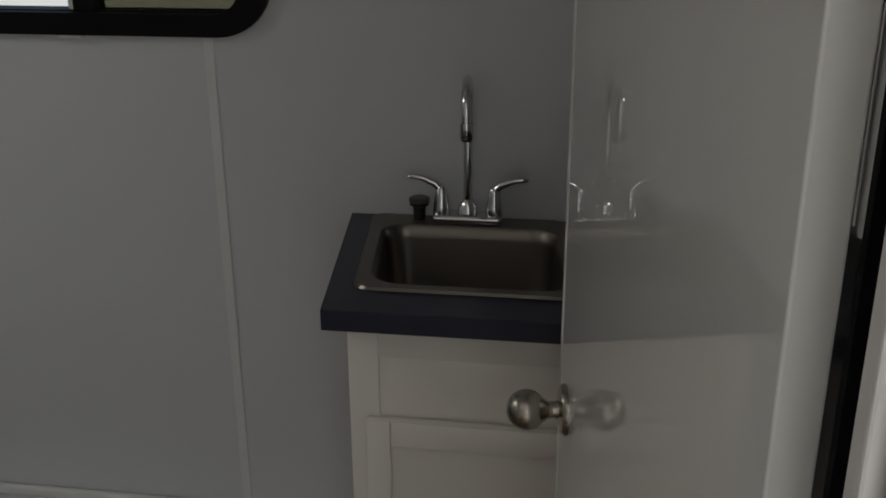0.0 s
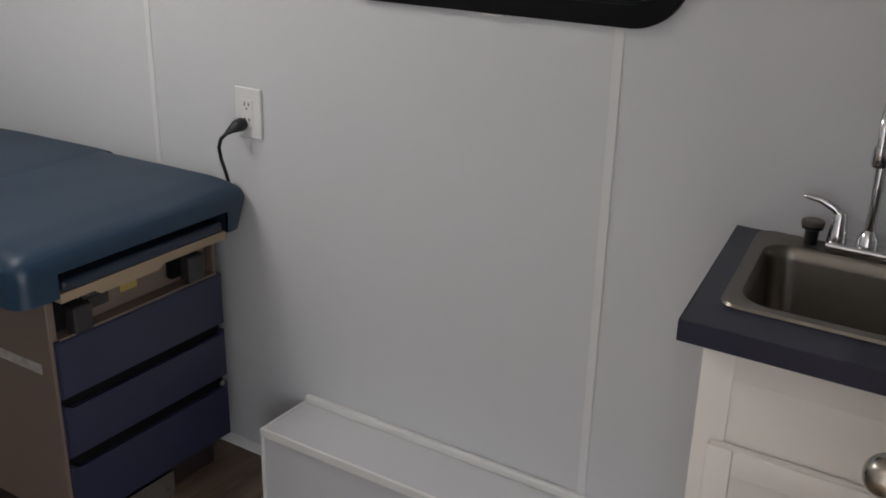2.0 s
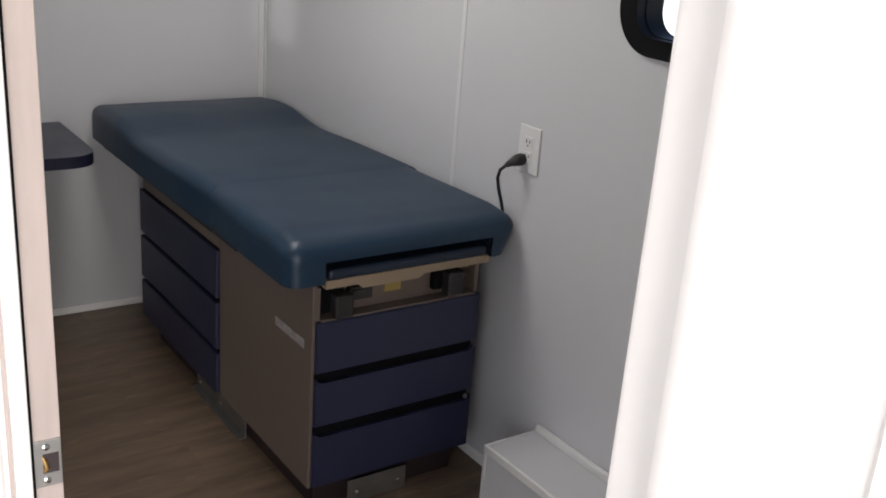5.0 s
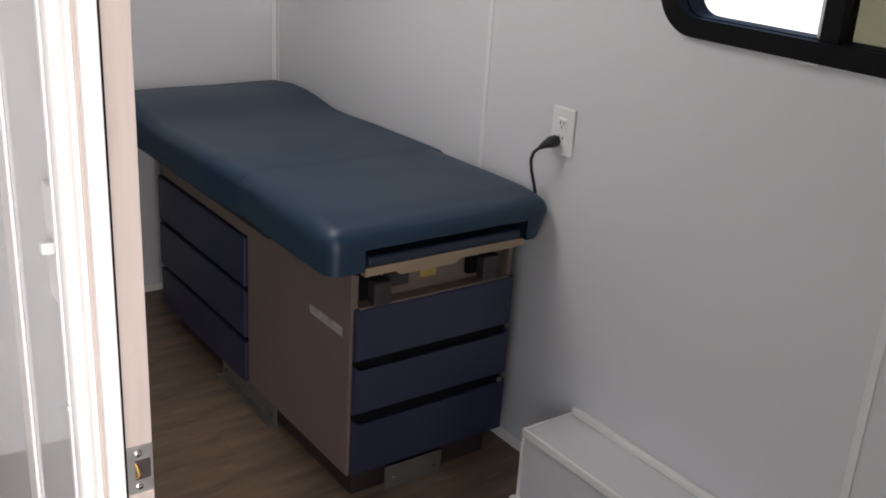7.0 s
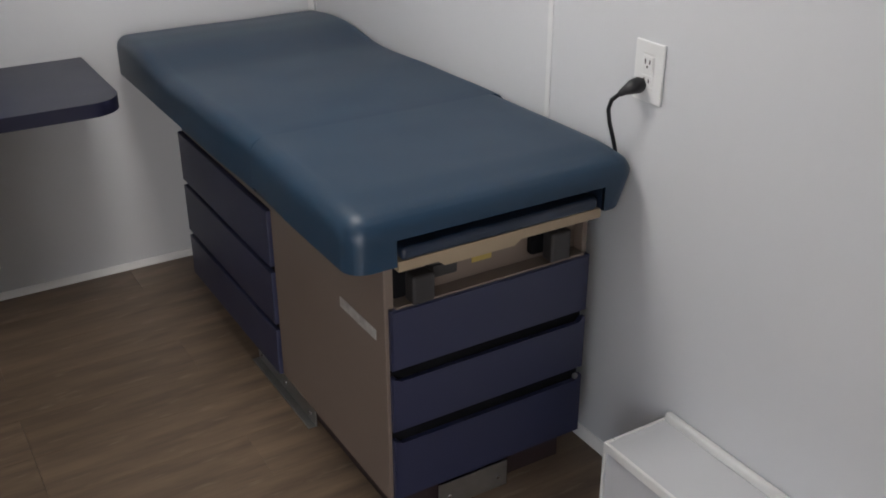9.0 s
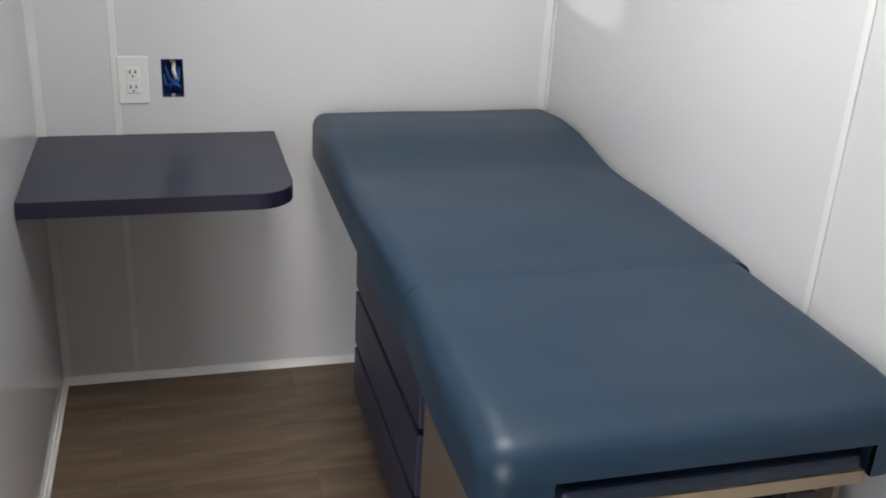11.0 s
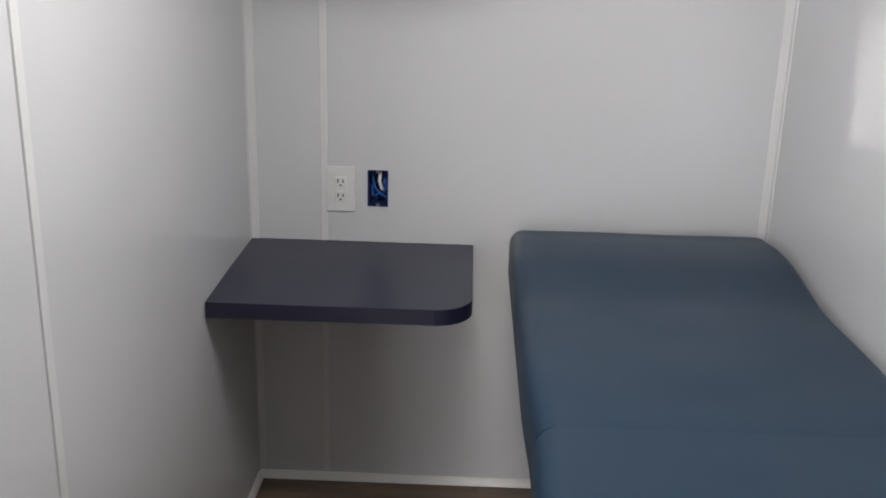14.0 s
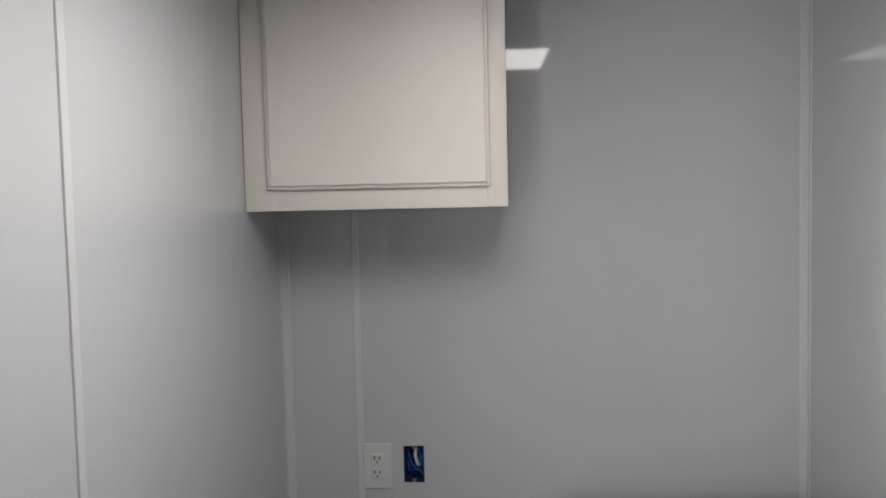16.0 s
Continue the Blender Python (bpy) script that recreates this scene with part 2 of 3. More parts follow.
solid("wall_south", bm, WALL, "glossy white wall panel with a doorway", "wall", "structure", smooth=False)
structure("wall_east", [(EX, SY, -0.1, EX + 0.06, NY, TOP)], WALL, "glossy white wall panel behind the sink")
structure("ceiling", [(-0.06, HS - 0.06, TOP, HE + 0.06, NY + 0.06, TOP + 0.06)], CEIL, "plain white ceiling", "ceiling")
# the passage lets daylight in through its side door and its glazed end door
structure("wall_passage_south", [(0, HS - 0.06, -0.1, 3.45, HS, TOP), (4.6, HS - 0.06, -0.1, HE + 0.06, HS, TOP), (3.45, HS - 0.06, 2.05, 4.6, HS, TOP)],
          HALL, "white painted passage wall with an open doorway")
structure("wall_passage_east", [(HE, HS, -0.1, HE + 0.06, -1.15, TOP), (HE, -0.35, -0.1, HE + 0.06, SO, TOP), (HE, -1.15, 2.0, HE + 0.06, -0.35, TOP), (HE, -1.15, 0.98, HE + 0.06, -0.35, 1.08)],
          HALL, "white passage end wall with two lights")
structure("wall_passage_west", [(HW - 0.06, HS, -0.1, HW, SO, TOP)], HALL, "white painted passage end wall")


def batten(name, x0, y0, z0, x1, y1, z1, label="white vinyl strip over a panel joint"):
    return solid(name, block(x0, y0, z0, x1, y1, z1, r=0.0015, seg=2), BATTEN, label, "trim", "structure")


batten("trim_north_1", 1.278, NY - 0.003, 0.02, 1.296, NY, TOP)
batten("trim_north_2", 2.543, NY - 0.003, 0.22, 2.563, NY, 1.25)
batten("trim_north_3", 3.245, NY - 0.004, 0.9, 3.268, NY, TOP)
batten("trim_corner_northwest_1", 0.0, NY - 0.024, 0.02, 0.004, NY, TOP, "white corner strip")
batten("trim_corner_northwest_2", 0.004, NY - 0.004, 0.02, 0.024, NY, TOP, "white corner strip")
batten("trim_corner_southwest_1", 0.0, SY + 0.002, 0.02, 0.004, SY + 0.024, TOP, "white corner strip")
batten("trim_corner_southwest_2", 0.004, SY, 0.02, 0.024, SY + 0.004, TOP, "white corner strip")
batten("trim_west", 0.0, 0.179, 0.02, 0.003, 0.197, TOP)
batten("trim_south", 1.233, -0.026, 0.02, 1.257, -0.0185, TOP)

solid("trim_passage", block(2.098, SO - 0.005, 0.02, 2.142, SO, TOP, r=0.002), TRIM, "white vinyl strip over a panel joint", "trim", "structure")


def cove(name, outline_axis, lo, hi, flip, at):
    """A small cove skirting: a quarter hollow profile, 22 mm high."""
    prof = [(0, 0), (0.022, 0), (0.018, 0.004), (0.009, 0.010), (0.005, 0.017), (0, 0.017)]
    bm = bmesh.new()
    pts = [(at + flip * a, b) for a, b in prof]
    prism(bm, pts, lo, hi, outline_axis)
    return solid(name, bm, TRIM, "narrow white vinyl skirting", "baseboard", "structure")


cove("baseboard_west", "y", SY, NY, 1, 0.0)
bm = bmesh.new()
prism(bm, [(0.022, -0.03), (JW - 0.03, -0.05), (JW - 0.03, DY + 0.010), (0.022, SY + 0.016)], 0.0, 0.010)
prism(bm, [(0.022, -0.03), (JW - 0.03, -0.05), (JW - 0.03, DY + 0.005), (0.022, SY + 0.010)], 0.010, 0.022)
solid("baseboard_south", bm, TRIM, "narrow white vinyl skirting", "baseboard", "structure", smooth=False)
cove("baseboard_north", "x", 0.022, 1.760, -1, NY)

# boxed-in wheel arch along the window wall
WB = thing("wheel_arch_box", (1.778, 1.25, 0), "white panelled wheel arch box along the wall", "wheel box")
part("casing_panel", block(1.778, 1.172, 0.0, 2.893, NY - 0.002, 0.216), WALL, WB)
part("edge_strip", block(1.774, 1.164, 0.198, 2.893, 1.172, 0.220, r=0.002), TRIM, WB)
part("back_strip", block(1.778, NY - 0.018, 0.216, 2.893, NY - 0.002, 0.238, r=0.005), TRIM, WB)
part("end_strip", block(1.770, 1.166, 0.0, 1.778, 1.190, 0.218, r=0.002), TRIM, WB)
part("end_top_strip", block(1.771, 1.190, 0.202, 1.778, NY - 0.002, 0.219, r=0.002), TRIM, WB)
part("foot_strip", block(1.762, 1.150, 0.0, 2.893, 1.172, 0.012, r=0.003), TRIM, WB)

# ---- window ----
window = tagged(new("window_1"), "black-framed sliding window with rounded corners", "window", "", "structure")
window.location = (2.285, NY, 1.25)
bm = bmesh.new()
ring(bm, round_rect(1.888, 1.251, 2.682, 1.80, 0.105, 10), round_rect(1.942, 1.292, 2.624, 1.748, 0.055, 10), NY - 0.014, NY + 0.012)
part("window_frame", bm, FRAMEB, window)
bm = bmesh.new()
ring(bm, round_rect(1.925, 1.275, 2.645, 1.765, 0.055, 10), round_rect(1.944, 1.294, 2.622, 1.746, 0.054, 10), NY + 0.012, NY + 0.064)
part("window_channel", bm, FRAMEB, window)
part("mullion", block(2.293, NY + 0.0, 1.290, 2.337, NY + 0.05, 1.75, r=0.004), FRAMEB, window)
part("sash_bar", block(2.276, NY + 0.016, 1.294, 2.293, NY + 0.05, 1.742, r=0.003), LABEL, window, "grey sash edge")
part("sill_clip", block(2.268, NY - 0.020, 1.2465, 2.315, NY - 0.001, 1.2505, r=0.002), LABEL, window, "small pale clip")
pane = part("pane", block(2.337, NY + 0.024, 1.292, 2.622, NY + 0.028, 1.74), TINT, window, "tinted pane", smooth=False)
pane.visible_shadow = False

# ---- doorway and door ----
doorway = tagged(new("door_frame_1"), "white door frame with a steel strike plate", "door frame", "", "structure")
doorway.location = (2.9, SY, 0)
part("jamb", block(JW - 0.02, SO, 0, JW, DY + 0.002, 2.03, r=0.0015), PINE, doorway, "primed wooden jamb")
part("jamb", block(JE, SO, 0, JE + 0.02, DY + 0.002, 2.03, r=0.0015), PINE, doorway)
part("head", block(JW - 0.02, SO, 2.03, JE + 0.02, DY + 0.002, 2.05, r=0.0015), PINE, doorway)
part("stop", block(JW, SO + 0.004, 0, JW + 0.011, -0.072, 2.03, r=0.002), TRIM, doorway)
part("seal", block(JW, -0.072, 0, JW + 0.004, -0.0680, 2.03), GAP, doorway, "thin black seal")
part("stop", block(JE - 0.011, SO + 0.004, 0, JE, -0.072, 2.03, r=0.002), TRIM, doorway)
# moulded casings: a thin lip towards the opening, a step, the thick outer part and a fine bead
for edge, way in ((JW - 0.002, -1), (JE - 0.002, 1)):
    w = 0.056 if way < 0 else 0.090
    bm = bmesh.new()
    lip = 0.013 if way < 0 else 0.019
    prof = [(0, 0), (0, 0.005), (0.003, 0.0065), (lip, 0.0065), (lip + 0.003, 0.008), (lip + 0.005, 0.0165), (lip + 0.011, 0.019), (w - 0.012, 0.0165), (w - 0.010, 0.0185), (w - 0.003, 0.0185), (w, 0.015), (w, 0)]
    prism(bm, [(edge + way * a, SO - b) for a, b in prof], 0, 2.03)
    part("casing", bm, TRIM, doorway)
part("head_casing", block(JW - 0.058, SO - 0.016, 2.03, JE + 0.086, SO, TOP - 0.004, r=0.003), TRIM, doorway)
strike = part("strike_plate", block(JW - 0.001, -0.0695, 0.856, JW + 0.0018, -0.0365, 0.918, r=0.0008), ZINC, doorway, "bright steel strike plate")
part("latch_hole", block(JW, -0.058, 0.874, JW + 0.0024, -0.040, 0.900, r=0.0006), SLOT, strike, "dark latch hole")
bm = bmesh.new()
tube(bm, [(JW + 0.0022, -0.0575, 0.877), (JW + 0.0030, -0.054, 0.882), (JW + 0.0034, -0.0555, 0.890), (JW + 0.0026, -0.058, 0.897)], [0.002, 0.0032, 0.0028, 0.0015], 8)
part("latch_lip", bm, BRASS, strike, "bent brass lip in the latch hole")
for z in (0.865, 0.909):
    bm = bmesh.new()
    tube(bm, [(JW + 0.001, -0.054, z), (JW + 0.0032, -0.054, z), (JW + 0.004, -0.054, z)], [0.0042, 0.0042, 0.002], 10)
    part("screw", bm, CHROME, strike)

HX, HY, LEAF, TURN = 3.340, -0.034, 0.838, math.atan2(0.096, 0.75)
DOOR = thing("door_1", (HX, HY, 0), "glossy white door standing open, with a round nickel knob", "door")
DOOR["kind"] = "structure"
dm = Matrix.Translation((HX, HY, 0)) @ Matrix.Rotation(TURN, 4, "Z")


def door_part(name, bm, mat, parent, label=""):
    bmesh.ops.transform(bm, matrix=dm, verts=bm.verts)
    return part(name, bm, mat, parent, label)


# in the leaf's own axes: y runs from hinge to free edge, the seen face lies at x = 0
leaf = door_part("leaf", block(0, 0, 0.012, 0.022, LEAF, 2.02, r=0.0015), DOORP, DOOR)
door_part("edge_strip", block(-0.002, LEAF, 0.012, 0.024, LEAF + 0.003, 2.02, r=0.001), TRIM, DOOR)
KY, KZ = 0.760, 0.876
bm = bmesh.new()
tube(bm, [(0.0, KY, KZ), (-0.004, KY, KZ), (-0.008, KY, KZ), (-0.011, KY, KZ)], [0.034, 0.034, 0.031, 0.018], 28)
rose = door_part("rosette", bm, NICKEL, DOOR)
bm = bmesh.new()
prof = [(-0.010, 0.0125), (-0.018, 0.0105), (-0.025, 0.0115), (-0.028, 0.0145)] + [(-0.052 + 0.0268 * math.cos(radians(a)), 0.0268 * math.sin(radians(a))) for a in range(35, 178, 11)]
tube(bm, [(x, KY, KZ) for x, _ in prof], [r for _, r in prof], 28)
door_part("knob", bm, NICKEL, DOOR, "round antique nickel knob")
for z in (0.30, 1.44, 1.82):
    bm = block(0.022, 0.0, z - 0.045, 0.0235, 0.026, z + 0.045, r=0.0006)
    h = door_part("hinge", bm, ZINC, DOOR)
    bm = bmesh.new()
    tube(bm, [(0.0265, -0.006, z - 0.047), (0.0265, -0.006, z + 0.047)], 0.0045, 12)
    door_part("hinge_pin", bm, ZINC, h)
    plate = part("hinge_plate", block(JE - 0.002, -0.068, z - 0.045, JE, -0.040, z + 0.045, r=0.0006), ZINC, doorway, "steel hinge plate with two screws")
    for dz in (-0.03, 0.03):
        bm = bmesh.new()
        tube(bm, [(JE - 0.001, -0.055, z + dz), (JE - 0.0032, -0.055, z + dz), (JE - 0.004, -0.055, z + dz)], [0.0045, 0.0045, 0.002], 10)
        part("screw", bm, CHROME, plate)
part("seal", block(JE - 0.009, -0.048, 0, JE, -0.0395, 2.03), GAP, doorway, "thin black seal")
bm = bmesh.new()
tube(bm, [(JW - 0.047, SO - 0.016, 0.96), (JW - 0.047, SO - 0.0205, 0.96)], 0.004, 10)
part("screw", bm, PLATE, doorway, "white painted screw head")

# ---- examination table ----
TABLE = thing("examination_table", (0.9, 1.0, 0), "examination table with blue vinyl top, tan body and slate-blue drawers", "exam table")
bm = bmesh.new()
for b in ((0.31, 0.772, 0.095, 1.43, 1.258, 0.64), (1.43, 0.772, 0.095, 1.556, 1.258, 0.552), (1.43, 0.772, 0.552, 1.562, 0.784, 0.64), (1.43, 1.246, 0.552, 1.562, 1.258, 0.64)):
    box(bm, *b)
body = part("body", bm, TAN, TABLE, smooth=False)
part("side_panel", block(0.990, 0.762, 0.088, 1.566, 0.772, 0.6675, r=0.002), TAN, TABLE)
part("rear_panel", block(0.33, 0.762, 0.552, 0.990, 0.772, 0.6675, r=0.002), TAN, TABLE)
part("plinth", block(0.36, 0.80, 0.0, 1.53, 1.235, 0.095), MAROON, TABLE, "dark recessed plinth", smooth=False)
# near-black sheets behind the drawers put the gaps' shade into colour
part("drawer_gap_shade", block(0.322, 0.766, 0.092, 0.986, 0.772, 0.55), GAP, TABLE, "black sheet painting the shade in the drawer gaps", smooth=False)
part("drawer_gap_shade", block(1.556, 0.776, 0.094, 1.562, 1.254, 0.551), GAP, TABLE, smooth=False)
for z0, z1 in ((0.398, 0.547), (0.235, 0.382), (0.088, 0.219)):
    bm = block(0.318, 0.752, z0, 0.988, 0.766, z1, r=0.003)
    part("side_drawer", bm, DRAWER, TABLE)
for z0, z1 in ((0.417, 0.553), (0.268, 0.398), (0.092, 0.246)):
    bm = bmesh.new()
    prism(bm, [(0.771, z0), (1.259, z0), (1.259, z1), (1.251, z1), (1.240, z1 - 0.012), (0.790, z1 - 0.012), (0.779, z1), (0.771, z1)] if z1 < 0.5 else
          [(0.771, z0), (1.259, z0), (1.259, z1), (0.771, z1)], 1.562, 1.577, "x")
    bmesh.ops.bevel(bm, geom=[e for e in bm.edges if all(v.co.x > 1.57 for v in e.verts)], offset=0.0025, segments=2, affect="EDGES")
    part("foot_drawer", bm, DRAWER, TABLE)
bm = bmesh.new()
tube(bm, [(1.577, 1.236, 0.252), (1.582, 1.236, 0.252), (1.584, 1.236, 0.252)], [0.007, 0.007, 0.003], 12)
part("drawer_lock", bm, ZINC, TABLE, "small bright lock")
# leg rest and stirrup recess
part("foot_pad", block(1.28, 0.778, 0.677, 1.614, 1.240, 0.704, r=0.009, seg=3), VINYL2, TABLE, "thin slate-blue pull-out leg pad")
bm = bmesh.new()
prism(bm, [(0.772, 0.656), (0.858, 0.656), (0.872, 0.645), (1.034, 0.645), (1.050, 0.656), (1.250, 0.656), (1.250, 0.677), (0.772, 0.677)], 1.30, 1.611, "x")
part("pad_board", bm, TANL, TABLE, "pale tan board under the pad")
part("recess_floor", block(1.43, 0.785, 0.552, 1.572, 1.246, 0.558, r=0.001), TAN, TABLE)
part("recess_back", block(1.528, 0.785, 0.558, 1.534, 1.246, 0.655), TAN, TABLE, smooth=False)
for y, z in ((0.835, 0.0), (1.166, 0.010)):
    bm = block(1.534, y - 0.048, 0.566 + z, 1.556, y + 0.018, 0.640 + z, r=0.006, seg=2)
    st = part("stirrup", bm, GAP, TABLE, "black folded stirrup")
    bm = block(1.552, y - 0.020, 0.5595 + z * 0.5, 1.588, y + 0.030, 0.622 + z, r=0.006, seg=3)
    part("heel_rest", bm, GREYP, st)
    bm = bmesh.new()
    tube(bm, [(1.545, y - 0.040, 0.645 + z), (1.560, y - 0.010, 0.648 + z), (1.565, y + 0.020, 0.640 + z)], 0.006, 10)
    part("stirrup_arm", bm, GAP, st)
bm = block(1.534, 0.870, 0.584, 1.548, 0.940, 0.622, r=0.004)
box(bm, 1.546, 0.880, 0.592, 1.551, 0.930, 0.614, r=0.002)
part("control_plate", bm, GREYP, TABLE, "dark control plate")
part("sticker", block(1.534, 0.982, 0.588, 1.5355, 1.030, 0.617), YELLOW, TABLE, "yellow sticker", smooth=False)
bm = block(1.365, 0.7605, 0.470, 1.528, 0.7625, 0.494, r=0.0005)
part("maker_plate", bm, WORN, TABLE, "worn pale maker's plate")
bm = block(1.5545, 0.888, 0.0, 1.5585, 1.070, 0.068, r=0.001)
br = part("floor_bracket", bm, ZINC, TABLE, "galvanised steel floor bracket")
for y in (0.915, 1.045):
    bm = bmesh.new()
    tube(bm, [(1.558, y, 0.030), (1.561, y, 0.030), (1.5625, y, 0.030)], [0.006, 0.005, 0.002], 10)
    part("bolt", bm, CHROME, br)
bm = block(0.750, 0.784, 0.0, 1.128, 0.788, 0.080, r=0.001)
box(bm, 0.750, 0.764, 0.0, 1.128, 0.784, 0.004, r=0.001)
br = part("floor_bracket", bm, ZINC, TABLE, "galvanised steel floor bracket")
for x in (0.78, 0.94, 1.10):
    bm = bmesh.new()
    tube(bm, [(x, 0.785, 0.026), (x, 0.781, 0.026), (x, 0.779, 0.026)], [0.006, 0.005, 0.002], 10)
    part("bolt", bm, CHROME, br)


SPLIT = 1.118   # where the back section meets the seat


def smoothstep(a, b, x):
    t = min(1, max(0, (x - a) / (b - a)))
    return t * t * (3 - 2 * t)


def upholster(x0, x1, y0, y1, zb, zt, r, notch=None):
    """A padded slab with rounded edges, cut fine enough to swell and crease."""
    bm = bmesh.new()
    box(bm, x0, y0, zb, x1, y1, zt)
    top = [e for e in bm.edges if all(v.co.z > zt - 1e-5 for v in e.verts)]
    up = [e for e in bm.edges if abs(e.verts[0].co.z - e.verts[1].co.z) > 0.01]
    inner = [e for e in top + up if all(abs(v.co.x - SPLIT) < 1e-4 for v in e.verts)]
    bmesh.ops.bevel(bm, geom=[e for e in top + up if e not in inner], offset=r, segments=6, profile=0.5, affect="EDGES", clamp_overlap=True)
    for y in (0.7615, 0.7635, 1.2480, 1.2500) if notch else ():
        bmesh.ops.bisect_plane(bm, geom=bm.verts[:] + bm.edges[:] + bm.faces[:], plane_co=(0, y, 0), plane_no=(0, 1, 0))
    for z in (0.7260, 0.7280) if notch else ():
        bmesh.ops.bisect_plane(bm, geom=bm.verts[:] + bm.edges[:] + bm.faces[:], plane_co=(0, 0, z), plane_no=(0, 0, 1))
    for k in range(1, 40):
        x = x0 + (x1 - x0) * k / 40
        bmesh.ops.bisect_plane(bm, geom=bm.verts[:] + bm.edges[:] + bm.faces[:], plane_co=(x, 0, 0), plane_no=(1, 0, 0))
    for k in range(1, 16):
        y = y0 + (y1 - y0) * k / 16
        bmesh.ops.bisect_plane(bm, geom=bm.verts[:] + bm.edges[:] + bm.faces[:], plane_co=(0, y, 0), plane_no=(0, 1, 0))
    return bm


bm = upholster(0.040, SPLIT, 0.674, 1.336, 0.668, 0.772, 0.036)
for v in bm.verts:
    x, y, z = v.co
    rise = 0.010 + 0.014 * smoothstep(0.05, 0.22, x) - 0.026 * smoothstep(0.27, 0.53, x) + 0.012 * smoothstep(0.5, 0.95, x) - 0.001 * smoothstep(SPLIT - 0.012, SPLIT, x)
    wide = 0.008 * smoothstep(SPLIT - 0.25, SPLIT - 0.02, x)
    if z > 0.70:
        v.co.z += rise * smoothstep(0.70, 0.76, z)
        v.co.z += 0.0015 * noise.noise((x * 6, y * 6, 0)) * smoothstep(0.72, 0.77, z) * (1 - smoothstep(SPLIT - 0.1, SPLIT, x))
    v.co.y += (-1 if y < 1.0 else 1) * wide * (0.9 if y > 1.0 else -0.7) * smoothstep(0.15, 0.33, abs(y - 1.005))
    if y > 1.2:
        v.co.y = min(v.co.y, NY - 0.004)
back = part("back_cushion", bm, VINYL, TABLE, "blue vinyl back section, raised at the head")

bm = upholster(SPLIT, 1.622, 0.668, 1.336, 0.674, 0.787, 0.042, True)
# hollow out the foot end over the pad
bmesh.ops.delete(bm, geom=[f for f in bm.faces if 0.7625 < f.calc_center_median().y < 1.249 and f.calc_center_median().z < 0.727], context="FACES")
for v in bm.verts:
    x, y, z = v.co
    if z > 0.735:
        v.co.z += -0.006 * (1 - smoothstep(SPLIT - 0.1, SPLIT + 0.38, x)) - 0.010 * smoothstep(1.50, 1.622, x) + 0.0015 * noise.noise((x * 7, y * 7, 3)) * smoothstep(0.72, 0.76, z) * smoothstep(SPLIT, SPLIT + 0.1, x)
    v.co.y += (0.012 if y < 1.0 else -0.001) * (1 - smoothstep(SPLIT - 0.05, SPLIT + 0.3, x)) * smoothstep(0.2, 0.33, abs(y - 1.0))
seat = part("seat_cushion", bm, VINYL, TABLE, "blue vinyl seat section with a rounded foot end")
for v in seat.data.vertices:
    # the far lower corner of the foot end is drawn in
    k = min(1, max(0, (0.745 - v.co.z - TABLE.location.z) / 0.07))
    if v.co.y + TABLE.location.y > 1.28 and v.co.x + TABLE.location.x > 1.5:
        v.co.y -= 0.030 * k
# underside coloured near-black to paint the shade above the leg pad
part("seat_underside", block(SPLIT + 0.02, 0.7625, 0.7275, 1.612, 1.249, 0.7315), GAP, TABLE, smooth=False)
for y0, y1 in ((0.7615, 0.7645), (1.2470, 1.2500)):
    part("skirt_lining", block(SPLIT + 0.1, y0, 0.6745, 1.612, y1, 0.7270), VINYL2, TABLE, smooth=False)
part("cushion_base", block(0.10, 0.700, 0.641, 1.25, 1.310, 0.669), DARK, TABLE, smooth=False)
part("side_crank", block(1.02, 0.690, 0.650, 1.10, 0.704, 0.667, r=0.004), DARK, TABLE, "black release lever")

# power cord of the table, plugged in at the wall
CORD = thing("power_cord", (1.605, NY - 0.03, 0.92), "black power cord plugged into the wall socket", "cable")
bm = bmesh.new()
tube(bm, [(1.606, NY - 0.009, 0.925), (1.605, NY - 0.018, 0.925), (1.602, NY - 0.032, 0.922), (1.596, NY - 0.045, 0.915), (1.590, NY - 0.052, 0.908)], [0.014, 0.017, 0.015, 0.009, 0.006], 14)
part("plug", bm, DARK, CORD)
bm = bmesh.new()
tube(bm, [(1.590, NY - 0.052, 0.908), (1.575, NY - 0.058, 0.893), (1.560, NY - 0.052, 0.868), (1.553, NY - 0.040, 0.835), (1.553, NY - 0.028, 0.80), (1.552, NY - 0.018, 0.77), (1.540, NY - 0.014, 0.72), (1.50, NY - 0.02, 0.665)], 0.0045, 10)
part("cable", bm, DARK, CORD)


